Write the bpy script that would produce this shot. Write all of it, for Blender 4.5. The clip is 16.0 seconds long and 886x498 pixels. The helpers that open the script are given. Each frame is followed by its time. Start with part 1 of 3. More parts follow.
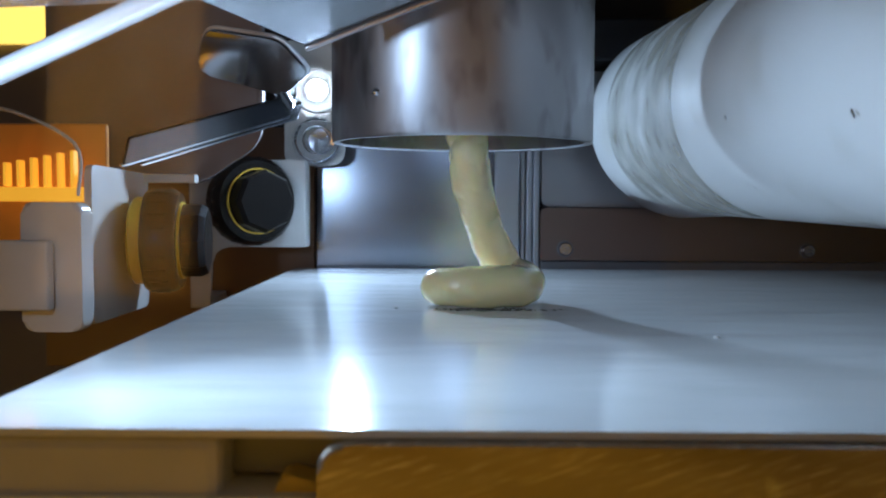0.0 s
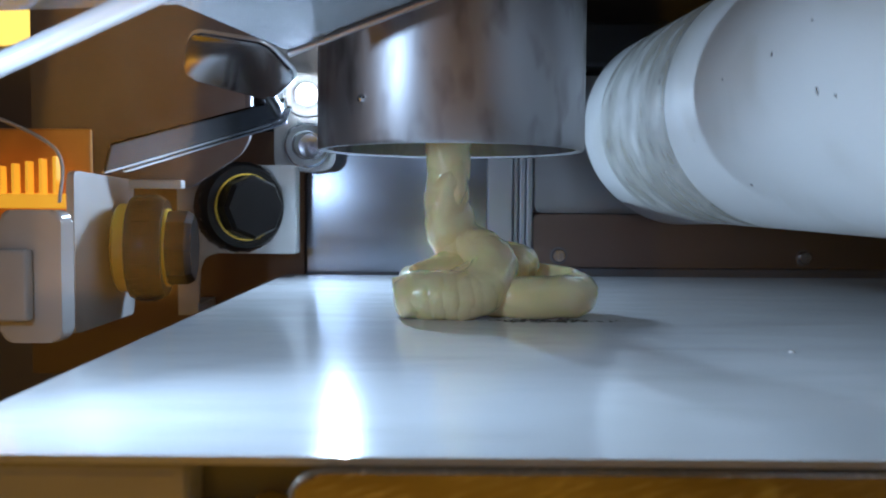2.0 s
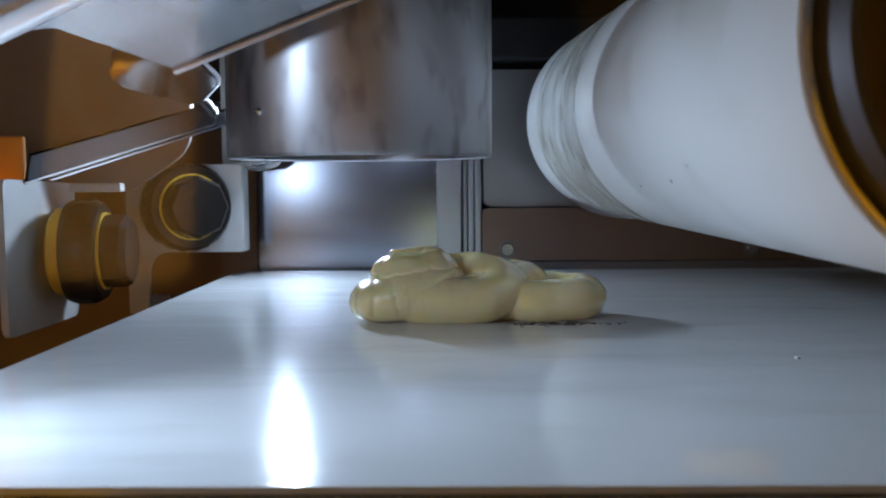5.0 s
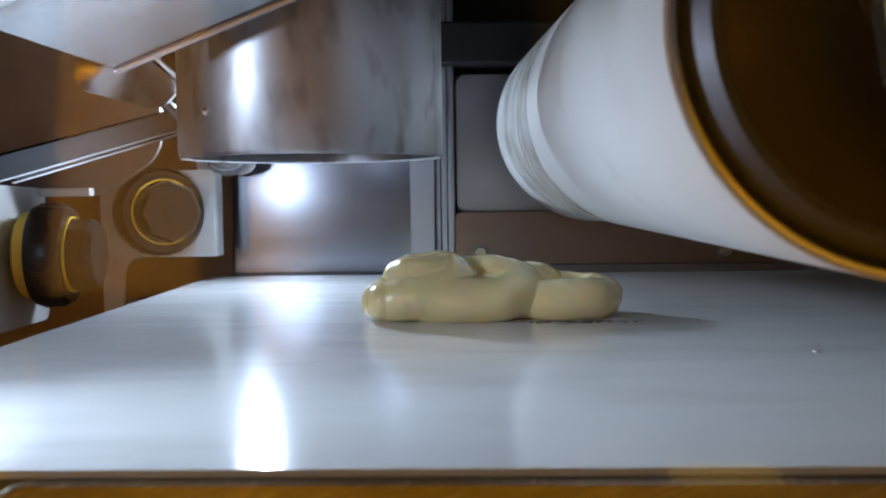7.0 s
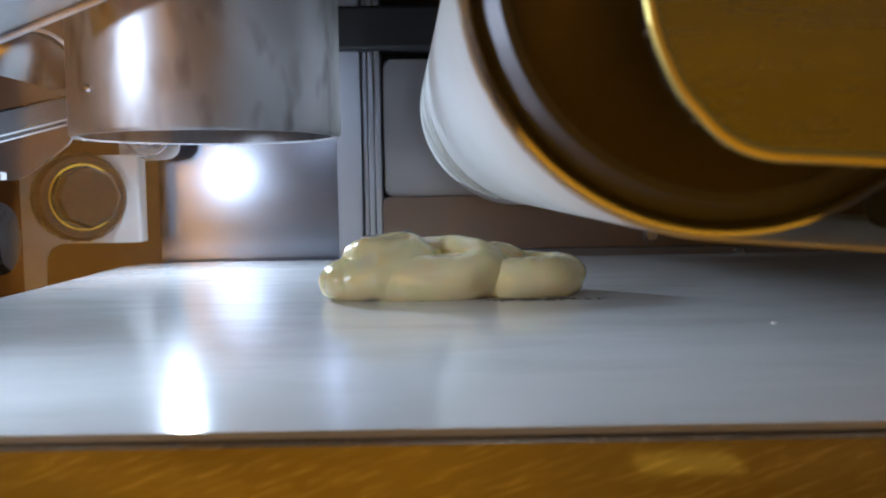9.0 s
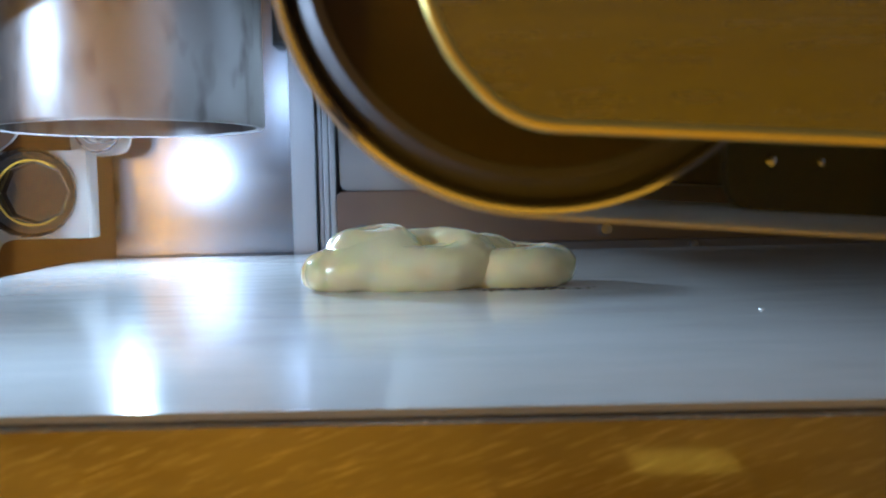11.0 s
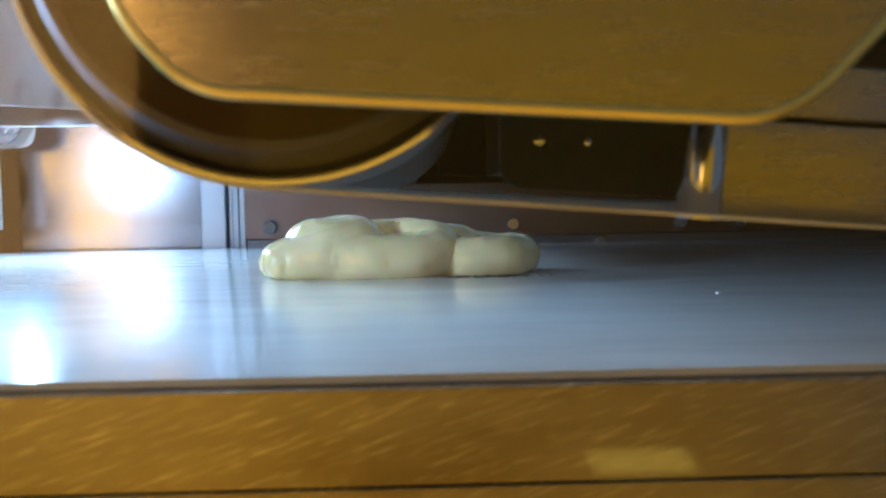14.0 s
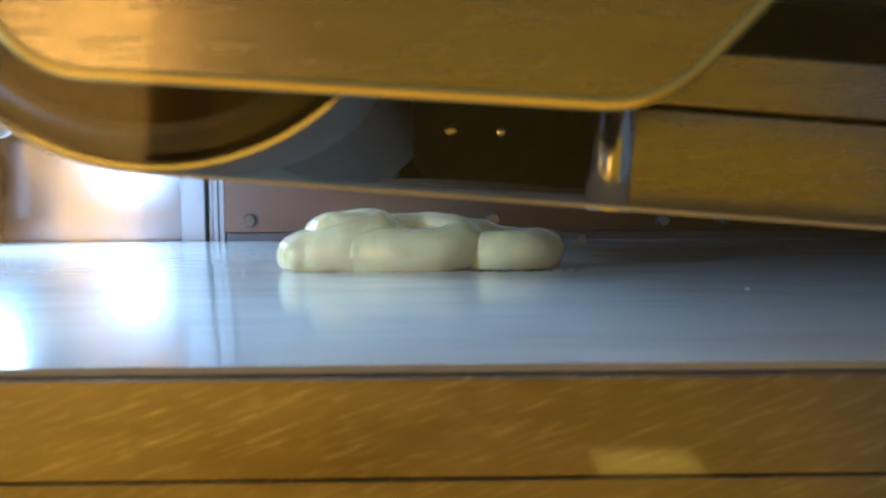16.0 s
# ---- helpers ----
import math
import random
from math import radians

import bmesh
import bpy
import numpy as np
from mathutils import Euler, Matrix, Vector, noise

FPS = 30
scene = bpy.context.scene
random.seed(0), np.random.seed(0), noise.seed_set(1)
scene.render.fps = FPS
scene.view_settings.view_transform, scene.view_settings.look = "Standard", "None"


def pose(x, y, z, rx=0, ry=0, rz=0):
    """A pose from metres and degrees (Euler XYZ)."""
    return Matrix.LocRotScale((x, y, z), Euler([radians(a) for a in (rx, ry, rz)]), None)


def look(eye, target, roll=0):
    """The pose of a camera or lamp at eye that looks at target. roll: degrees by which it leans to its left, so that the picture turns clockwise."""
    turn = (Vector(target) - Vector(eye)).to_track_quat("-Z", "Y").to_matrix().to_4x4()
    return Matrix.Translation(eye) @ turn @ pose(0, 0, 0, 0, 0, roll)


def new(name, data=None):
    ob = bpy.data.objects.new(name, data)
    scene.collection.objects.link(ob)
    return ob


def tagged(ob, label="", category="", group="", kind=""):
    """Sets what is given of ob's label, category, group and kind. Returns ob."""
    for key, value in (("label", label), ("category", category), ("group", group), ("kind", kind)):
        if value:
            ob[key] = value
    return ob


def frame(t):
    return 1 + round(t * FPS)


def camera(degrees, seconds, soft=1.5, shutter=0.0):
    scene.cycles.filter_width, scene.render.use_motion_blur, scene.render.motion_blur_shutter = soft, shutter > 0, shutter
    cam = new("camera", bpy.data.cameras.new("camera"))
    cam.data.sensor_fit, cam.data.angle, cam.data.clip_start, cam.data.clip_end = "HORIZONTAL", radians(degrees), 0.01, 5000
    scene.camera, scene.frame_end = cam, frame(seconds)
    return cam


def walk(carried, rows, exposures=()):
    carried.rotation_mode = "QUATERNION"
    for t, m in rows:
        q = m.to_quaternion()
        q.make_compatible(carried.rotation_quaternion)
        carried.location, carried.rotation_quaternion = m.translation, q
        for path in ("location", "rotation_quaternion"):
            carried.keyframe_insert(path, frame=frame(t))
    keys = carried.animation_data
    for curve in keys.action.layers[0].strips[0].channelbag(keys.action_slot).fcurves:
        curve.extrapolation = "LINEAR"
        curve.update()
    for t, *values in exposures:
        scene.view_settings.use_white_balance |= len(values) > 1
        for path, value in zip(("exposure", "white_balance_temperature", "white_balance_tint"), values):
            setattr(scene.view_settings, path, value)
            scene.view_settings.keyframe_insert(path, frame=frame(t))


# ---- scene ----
# All plan numbers below are in centimetres: x along the conveyor, y across it, z up from the belt.
CM = 0.01
cam = camera(54.0, 16.0, soft=2.0)
PATH = [
    (0, (-0.492, -30.457, 3.807), (-0.642, -0.502, 2.157), 0.3),
    (0.5, (-0.182, -30.250, 3.825), (-0.107, -0.295, 2.295), 0.3),
    (1, (-0.082, -30.184, 3.845), (-0.187, -0.214, 2.285), 0.3),
    (1.5, (-0.140, -29.978, 3.921), (-0.230, -0.008, 2.331), 0.2),
    (2, (-0.188, -29.789, 4.036), (-0.248, 0.166, 2.446), 0.4),
    (2.5, (-0.354, -29.575, 4.001), (0.006, 0.380, 2.456), -0.1),
    (3, (0.102, -29.925, 3.952), (0.717, 0.030, 2.257), 0.0),
    (3.5, (0.007, -30.060, 5.135), (0.742, -0.150, 2.960), -0.3),
    (4, (1.173, -30.031, 5.192), (1.263, -0.121, 2.762), -0.6),
    (6.5, (4.515, -30.291, 4.569), (3.885, -0.366, 2.559), -0.5),
    (7, (5.206, -30.298, 4.539), (4.486, -0.373, 2.619), -0.7),
    (7.5, (6.040, -30.176, 4.404), (5.470, -0.251, 2.379), -0.9),
    (8, (6.652, -29.916, 4.195), (6.667, 0.024, 2.170), -1.1),
    (8.5, (7.207, -30.100, 4.215), (7.267, -0.175, 2.100), -0.9),
    (9, (7.835, -30.278, 3.957), (7.985, -0.353, 1.842), -0.9),
    (11.5, (11.133, -30.141, 3.410), (11.163, -0.216, 1.310), -1.2),
    (12, (11.730, -30.184, 3.157), (11.910, -0.259, 0.967), -1.1),
    (12.5, (12.686, -30.267, 3.104), (13.106, -0.342, 0.959), -0.9),
    (13, (12.898, -30.401, 3.182), (13.468, -0.476, 0.992), -0.8),
    (13.5, (13.509, -30.466, 3.087), (14.139, -0.541, 0.927), -0.8),
    (14, (14.166, -30.572, 3.052), (15.171, -0.647, 1.042), -0.9),
    (14.5, (14.480, -30.439, 2.710), (15.275, -0.529, 0.610), -0.6),
    (15, (15.127, -30.470, 2.773), (15.832, -0.545, 0.823), -0.5),
    (15.5, (15.977, -30.476, 2.799), (16.697, -0.551, 0.879), -0.6),
    (16, (16.056, -30.315, 2.885), (16.611, -0.390, 0.800), -0.3),
]
cam.data.dof.use_dof, cam.data.dof.focus_distance, cam.data.dof.aperture_fstop = True, 0.32, 24.0
walk(cam, [(t, look([c * CM for c in eye], [c * CM for c in aim], roll)) for t, eye, aim, roll in PATH],
     exposures=[(0.0, 0.03, 5880, 6), (3.0, 0.0, 6000, 8), (4.0, -0.2, 6200, 9), (6.5, 0.14, 6700, 12), (9.0, 0.45, 6800, 12), (11.5, 0.9, 5750, 3), (16.0, 1.28, 5250, 0)])

# ---- light ----
world = bpy.data.worlds.new("room_light")
scene.world = world
world.use_nodes = True
wn = world.node_tree.nodes
wn["Background"].inputs[0].default_value = (0.75, 0.8, 0.9, 1)
wn["Background"].inputs[1].default_value = 0.06


def area_lamp(name, at, aim, size, watts, colour):
    data = bpy.data.lights.new(name, "AREA")
    data.shape, data.size, data.size_y = "RECTANGLE", size[0] * CM, size[1] * CM
    data.energy, data.color = watts, colour
    ob = new(name, data)
    ob.matrix_world = look([c * CM for c in at], [c * CM for c in aim])
    return ob


area_lamp("led_key", (-6.4, 14.9, 8.7), (0, -2, 1.0), (0.5, 2.2), 0.43, (0.575, 0.745, 1.0))
area_lamp("led_side", (-12.0, -14.5, 5.6), (8, -8.5, 1.0), (0.7, 1.3), 0.135, (0.575, 0.745, 1.0))
beam = area_lamp("led_beam", (-13.5, -14.5, 4.8), (5, -12.4, 0), (1.2, 2.0), 0.055, (0.575, 0.745, 1.0))
beam.data.spread = radians(62)


# ---- materials ----
def material(name, colour, rough=0.4, metal=0.0, vary=0.15, scale=60.0, stretch=(1, 1, 1), bump=0.1, fine=900.0,
             spec=0.5, stain=None, stain_amount=0.0, stain_scale=40.0, trans=0.0, sss=0.0, emit=0.0, coat=0.0, rough_vary=0.1, scratch=0.0):
    m = bpy.data.materials.new(name)
    m.use_nodes = True
    nt = m.node_tree
    n, ln = nt.nodes, nt.links
    b = n["Principled BSDF"]
    tc, mp = n.new("ShaderNodeTexCoord"), n.new("ShaderNodeMapping")
    mp.inputs["Scale"].default_value = stretch
    ln.new(tc.outputs["Object"], mp.inputs["Vector"])
    big, small = n.new("ShaderNodeTexNoise"), n.new("ShaderNodeTexNoise")
    big.inputs["Scale"].default_value, big.inputs["Detail"].default_value = scale, 5
    small.inputs["Scale"].default_value, small.inputs["Detail"].default_value = fine, 3
    for q in (big, small):
        ln.new(mp.outputs["Vector"], q.inputs["Vector"])
    mix = n.new("ShaderNodeMix")
    mix.data_type = "RGBA"
    a, c = [v * (1 - vary) for v in colour], [min(1, v * (1 + vary)) for v in colour]
    mix.inputs[6].default_value, mix.inputs[7].default_value = (*a, 1), (*c, 1)
    ln.new(big.outputs["Fac"], mix.inputs[0])
    last = mix.outputs[2]
    if stain:
        st, rp, mx = n.new("ShaderNodeTexNoise"), n.new("ShaderNodeMapRange"), n.new("ShaderNodeMix")
        st.inputs["Scale"].default_value, st.inputs["Detail"].default_value = stain_scale, 2.5
        ln.new(mp.outputs["Vector"], st.inputs["Vector"])
        rp.inputs[1].default_value, rp.inputs[2].default_value, rp.inputs[4].default_value = 0.5, 0.74, stain_amount
        ln.new(st.outputs["Fac"], rp.inputs[0])
        mx.data_type = "RGBA"
        mx.inputs[7].default_value = (*stain, 1)
        ln.new(rp.outputs[0], mx.inputs[0])
        ln.new(last, mx.inputs[6])
        last = mx.outputs[2]
    ln.new(last, b.inputs["Base Color"])
    rr = n.new("ShaderNodeMapRange")
    rr.inputs[3].default_value, rr.inputs[4].default_value = max(0.02, rough - rough_vary), min(1, rough + rough_vary)
    ln.new(small.outputs["Fac"], rr.inputs[0])
    ln.new(rr.outputs[0], b.inputs["Roughness"])
    b.inputs["Metallic"].default_value = metal
    b.inputs["Specular IOR Level"].default_value = spec
    b.inputs["Transmission Weight"].default_value = trans
    b.inputs["Coat Weight"].default_value = coat
    if sss:
        b.inputs["Subsurface Weight"].default_value = sss
        b.inputs["Subsurface Radius"].default_value = (0.010, 0.006, 0.0022)
    if emit:
        b.inputs["Emission Color"].default_value = (*colour, 1)
        b.inputs["Emission Strength"].default_value = emit
    if scratch:
        m2, sn, sr, sm = n.new("ShaderNodeMapping"), n.new("ShaderNodeTexNoise"), n.new("ShaderNodeMapRange"), n.new("ShaderNodeMix")
        m0 = n.new("ShaderNodeMapping")
        m0.inputs["Rotation"].default_value = (0, radians(19), 0)
        m2.inputs["Scale"].default_value = (130, 130, 5200)
        ln.new(tc.outputs["Object"], m0.inputs["Vector"])
        ln.new(m0.outputs["Vector"], m2.inputs["Vector"])
        ln.new(m2.outputs["Vector"], sn.inputs["Vector"])
        sn.inputs["Scale"].default_value, sn.inputs["Detail"].default_value = 1.0, 1
        sr.inputs[1].default_value, sr.inputs[2].default_value, sr.inputs[4].default_value = 0.63, 0.71, scratch
        ln.new(sn.outputs["Fac"], sr.inputs[0])
        sm.data_type = "RGBA"
        sm.inputs[7].default_value = (0.95, 0.92, 0.86, 1)
        sx = n.new("ShaderNodeMath")
        sx.operation = "MULTIPLY"
        ln.new(sr.outputs[0], sx.inputs[0])
        ln.new(big.outputs["Fac"], sx.inputs[1])
        ln.new(sx.outputs[0], sm.inputs[0])
        ln.new(last, sm.inputs[6])
        ln.new(sm.outputs[2], b.inputs["Base Color"])
    if bump:
        bp, add = n.new("ShaderNodeBump"), n.new("ShaderNodeMath")
        add.operation = "ADD"
        ln.new(big.outputs["Fac"], add.inputs[0])
        ln.new(small.outputs["Fac"], add.inputs[1])
        ln.new(add.outputs[0], bp.inputs["Height"])
        bp.inputs["Strength"].default_value, bp.inputs["Distance"].default_value = bump, 0.0006
        ln.new(bp.outputs["Normal"], b.inputs["Normal"])
    return m


BELT = material("white_belt", (0.72, 0.73, 0.72), 0.095, vary=0.06, scale=35, bump=0.32, fine=90, stretch=(0.3, 1, 1), stain=(0.42, 0.40, 0.36), stain_amount=0.25, stain_scale=45, rough_vary=0.04)
BELT.node_tree.nodes["Principled BSDF"].inputs["Coat Weight"].default_value = 0.14
BELT.node_tree.nodes["Principled BSDF"].inputs["Coat Roughness"].default_value = 0.2
BELT_UP = material("white_upper_belt", (0.82, 0.82, 0.80), 0.33, vary=0.08, scale=30, bump=0.12, fine=500, stain=(0.34, 0.30, 0.2), stain_amount=0.5, stain_scale=26)
STEEL = material("brushed_steel", (0.56, 0.56, 0.58), 0.3, 1.0, vary=0.12, scale=60, stretch=(1, 1, 12), bump=0.08, fine=700)
STEEL_H = material("scratched_side_steel", (0.39, 0.365, 0.32), 0.24, 1.0, vary=0.14, scale=70, stretch=(0.2, 1, 3), bump=0.03, fine=420, stain=(0.3, 0.24, 0.16), stain_amount=0.2, stain_scale=60, rough_vary=0.14, scratch=0.35)
POLISHED = material("polished_steel", (0.66, 0.66, 0.68), 0.14, 1.0, vary=0.08, scale=50, bump=0.05, fine=600)
NOZZLE = material("stained_nozzle_steel", (0.37, 0.365, 0.38), 0.38, 1.0, vary=0.25, scale=45, stretch=(1, 1, 0.45), bump=0.0, fine=160, stain=(0.085, 0.07, 0.07), stain_amount=0.75, stain_scale=110, rough_vary=0.05)
SIDERAIL = material("scratched_rail_steel", (0.36, 0.33, 0.28), 0.36, 1.0, vary=0.3, scale=50, stretch=(0.5, 1, 2), bump=0.06, fine=420, stain=(0.2, 0.15, 0.09), stain_amount=0.6, stain_scale=35, rough_vary=0.14, scratch=1.0)
BACKSHEET = material("back_sheet_steel", (0.33, 0.35, 0.40), 0.2, 1.0, vary=0.08, scale=30, stretch=(0.06, 1, 1), bump=0.035, fine=260, rough_vary=0.03)
POSTSTEEL = material("satin_aluminium_post", (0.4, 0.42, 0.46), 0.36, 1.0, vary=0.06, scale=40, stretch=(1, 1, 0.1), bump=0.02)
RAILSTEEL = material("back_rail_steel", (0.21, 0.155, 0.135), 0.36, 1.0, vary=0.2, scale=40, stretch=(0.2, 1, 1), bump=0.08, fine=600)
DARK = material("dark_machine_paint", (0.013, 0.013, 0.015), 0.6, vary=0.4, scale=30, bump=0.1)
DARKSTEEL = material("dark_grey_steel", (0.18, 0.18, 0.2), 0.42, 0.8, vary=0.2, scale=30, bump=0.06)
BLACKPLASTIC = material("black_plastic", (0.012, 0.010, 0.009), 0.3, spec=0.25, vary=0.2, scale=80, bump=0.08, fine=1200)
# Near-white base colour: paints the bright highlights on edges.
HIGHLIGHTWHITE = material("painted_highlight_white", (0.86, 0.88, 0.9), 0.18, 0.35, vary=0.05, bump=0.02)
YELLOW = material("yellow_ring", (0.75, 0.48, 0.05), 0.35, vary=0.1)
GREYPLASTIC = material("pale_grey_plastic", (0.60, 0.59, 0.57), 0.3, vary=0.1, scale=70, bump=0.08, stain=(0.3, 0.26, 0.2), stain_amount=0.3)
GUARD = material("brown_tinted_guard_steel", (0.2, 0.19, 0.2), 0.45, 0.4, vary=0.4, scale=22, bump=0.03, stain=(0.12, 0.07, 0.04), stain_amount=0.5, stain_scale=30)
CLEAR = material("clear_acrylic", (0.95, 0.97, 1.0), 0.05, vary=0.02, trans=1.0, bump=0.0)
LEDGLOW = material("led_glow", (0.9, 0.95, 1.0), 0.3, vary=0.0, emit=14.0, bump=0)
ROOMGLOW = material("room_lamp_glow", (1.0, 0.66, 0.12), 0.4, vary=0.1, scale=20, emit=1.6, bump=0)
# The next four glow on unseen panels added for the steel to reflect amber.
BACKDROPGLOW = material("amber_backdrop_glow", (1.0, 0.485, 0.03), 0.5, vary=0.7, scale=5, emit=0.105, bump=0)
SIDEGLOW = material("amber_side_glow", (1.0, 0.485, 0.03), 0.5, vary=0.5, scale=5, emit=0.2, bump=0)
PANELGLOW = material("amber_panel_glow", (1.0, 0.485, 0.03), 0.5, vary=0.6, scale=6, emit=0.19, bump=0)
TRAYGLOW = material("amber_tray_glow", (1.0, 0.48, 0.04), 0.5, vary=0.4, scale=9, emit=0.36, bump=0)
# Emission paints the light shining through the amber comb, which is no lamp.
COMBGLOW = material("amber_comb_glow", (1.0, 0.45, 0.03), 0.4, vary=0.2, scale=90, emit=0.7, bump=0)
# Faintly glowing orange that paints the amber haze behind the fins.
HAZEPLATE = material("amber_haze", (0.8, 0.26, 0.04), 0.35, vary=0.7, scale=45, emit=0.035, bump=0)
# Golden metal: the amber reflection along the plate edge is put into its colour.
EDGEGLINT = material("painted_edge_glint", (0.9, 0.74, 0.24), 0.32, 1.0, vary=0.15, scale=60, bump=0.02)
BOARD = material("amber_brown_board", (0.20, 0.095, 0.045), 0.3, vary=0.35, scale=18, bump=0.03)
TABSTEEL = material("satin_tab_steel", (0.6, 0.61, 0.64), 0.2, 1.0, vary=0.15, scale=50, bump=0.02)
SCREWSTEEL = material("worn_screw_steel", (0.42, 0.41, 0.42), 0.16, 1.0, vary=0.2, scale=60, bump=0.03)
DARKCHROME = material("dark_chrome", (0.05, 0.048, 0.05), 0.2, 1.0, vary=0.1, scale=60, bump=0.03)
DOUGH = material("wet_dough", (1.0, 0.76, 0.40), 0.16, vary=0.06, scale=190, bump=0.38, fine=620, sss=0.65, coat=1.0, rough_vary=0.1)
DIRT = material("dark_crumbs", (0.05, 0.04, 0.03), 0.7, vary=0.4, scale=900)
tn, tl = BELT_UP.node_tree.nodes, BELT_UP.node_tree.links
thin, both = tn.new("ShaderNodeBsdfTranslucent"), tn.new("ShaderNodeMixShader")
thin.inputs["Color"].default_value = (0.8, 0.8, 0.76, 1)
both.inputs[0].default_value = 0.28
tl.new(tn["Principled BSDF"].outputs[0], both.inputs[1])
tl.new(thin.outputs[0], both.inputs[2])
tl.new(both.outputs[0], tn["Material Output"].inputs["Surface"])
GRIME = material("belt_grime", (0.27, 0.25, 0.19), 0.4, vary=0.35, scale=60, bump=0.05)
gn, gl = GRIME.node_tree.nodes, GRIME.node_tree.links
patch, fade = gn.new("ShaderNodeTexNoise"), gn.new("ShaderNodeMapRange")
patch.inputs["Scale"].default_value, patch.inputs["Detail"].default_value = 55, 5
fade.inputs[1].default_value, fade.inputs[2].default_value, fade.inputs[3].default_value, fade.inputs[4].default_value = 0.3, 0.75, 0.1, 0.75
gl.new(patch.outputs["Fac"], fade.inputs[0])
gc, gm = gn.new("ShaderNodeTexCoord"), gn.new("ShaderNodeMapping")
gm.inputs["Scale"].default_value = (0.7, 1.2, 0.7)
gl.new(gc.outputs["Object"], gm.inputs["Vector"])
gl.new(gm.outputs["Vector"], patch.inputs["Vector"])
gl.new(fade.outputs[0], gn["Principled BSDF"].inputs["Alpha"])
INNER = material("blue_black_inside", (0.007, 0.02, 0.042), 0.4, spec=0.12, vary=0.3, scale=30, bump=0.06)
BLOCKSTEEL = material("grey_block_steel", (0.36, 0.36, 0.38), 0.42, 0.9, vary=0.15, scale=30, bump=0.05)
# Glow of an added panel that the front pane mirrors as an amber veil.
AMBERVEIL = material("amber_veil_glow", (1.0, 0.45, 0.075), 0.5, vary=0.45, scale=1.2, emit=2.3, bump=0)
# Glow of the slab added for the yellow patch mirrored in the pane.
FLOORGLOW = material("yellow_floor_glow", (1.0, 0.62, 0.08), 0.5, vary=0.2, scale=4, emit=2.3, bump=0)
PANE = bpy.data.materials.new("clear_guard_pane")
PANE.use_nodes = True
pn, pl = PANE.node_tree.nodes, PANE.node_tree.links
pn.remove(pn["Principled BSDF"])
clear, gloss, pane_mix = pn.new("ShaderNodeBsdfTransparent"), pn.new("ShaderNodeBsdfGlossy"), pn.new("ShaderNodeMixShader")
clear.inputs["Color"].default_value = (0.99, 0.99, 0.985, 1)
gloss.inputs["Roughness"].default_value = 0.05
pane_mix.inputs[0].default_value = 0.017
pl.new(clear.outputs[0], pane_mix.inputs[1])
pl.new(gloss.outputs[0], pane_mix.inputs[2])
pl.new(pane_mix.outputs[0], pn["Material Output"].inputs["Surface"])
ROOMWALL = material("dim_room_wall", (0.22, 0.17, 0.14), 0.7, vary=0.2, scale=4)
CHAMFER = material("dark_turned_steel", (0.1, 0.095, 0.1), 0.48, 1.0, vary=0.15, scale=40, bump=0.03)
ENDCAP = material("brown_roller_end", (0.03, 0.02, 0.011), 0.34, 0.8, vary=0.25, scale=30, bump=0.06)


# ---- mesh helpers ----
def part(name, bm, mat, parent=None, label="", smooth=False):
    """Links a bmesh in centimetres as one mesh object."""
    bmesh.ops.scale(bm, vec=(CM, CM, CM), verts=bm.verts)
    bmesh.ops.recalc_face_normals(bm, faces=bm.faces)
    me = bpy.data.meshes.new(name)
    bm.to_mesh(me)
    bm.free()
    me.materials.append(mat)
    if smooth:
        for p in me.polygons:
            p.use_smooth = True
        me.set_sharp_from_angle(angle=radians(40))
    ob = new(name, me)
    if parent:
        ob.parent = parent
    if label:
        tagged(ob, label)
    return ob


def empty(name, x=0, y=0, z=0):
    ob = new(name)
    ob.empty_display_size = 0.01
    ob.location = (x * CM, y * CM, z * CM)
    return ob


def box(x0, x1, y0, y1, z0, z1, bevel=0.05, seg=2, bm=None):
    out = bm or bmesh.new()
    made = bmesh.ops.create_cube(out, size=1)["verts"]
    for v in made:
        v.co = Vector(((x0 + x1) / 2 + v.co.x * (x1 - x0), (y0 + y1) / 2 + v.co.y * (y1 - y0), (z0 + z1) / 2 + v.co.z * (z1 - z0)))
    if bevel:
        edges = list({e for v in made for e in v.link_edges})
        bmesh.ops.bevel(out, geom=edges, offset=bevel, segments=seg, profile=0.5, affect="EDGES")
    return out


def lathe(profile, n=48, bm=None, m=None, closed=True):
    """Turns (radius, height) pairs round z; m places the result."""
    out = bm or bmesh.new()
    rings = []
    for r, h in profile:
        rings.append([out.verts.new((r * math.cos(a), r * math.sin(a), h)) for a in (2 * math.pi * i / n for i in range(n))])
    pairs = list(zip(rings, rings[1:])) + ([(rings[-1], rings[0])] if closed else [])
    for a, b in pairs:
        for i in range(n):
            out.faces.new((a[i], a[(i + 1) % n], b[(i + 1) % n], b[i]))
    if not closed:
        for ring in (rings[0], rings[-1]):
            if profile[rings.index(ring)][0] > 1e-4:
                out.faces.new(ring)
    if m is not None:
        bmesh.ops.transform(out, matrix=m, verts=[v for ring in rings for v in ring])
    return out


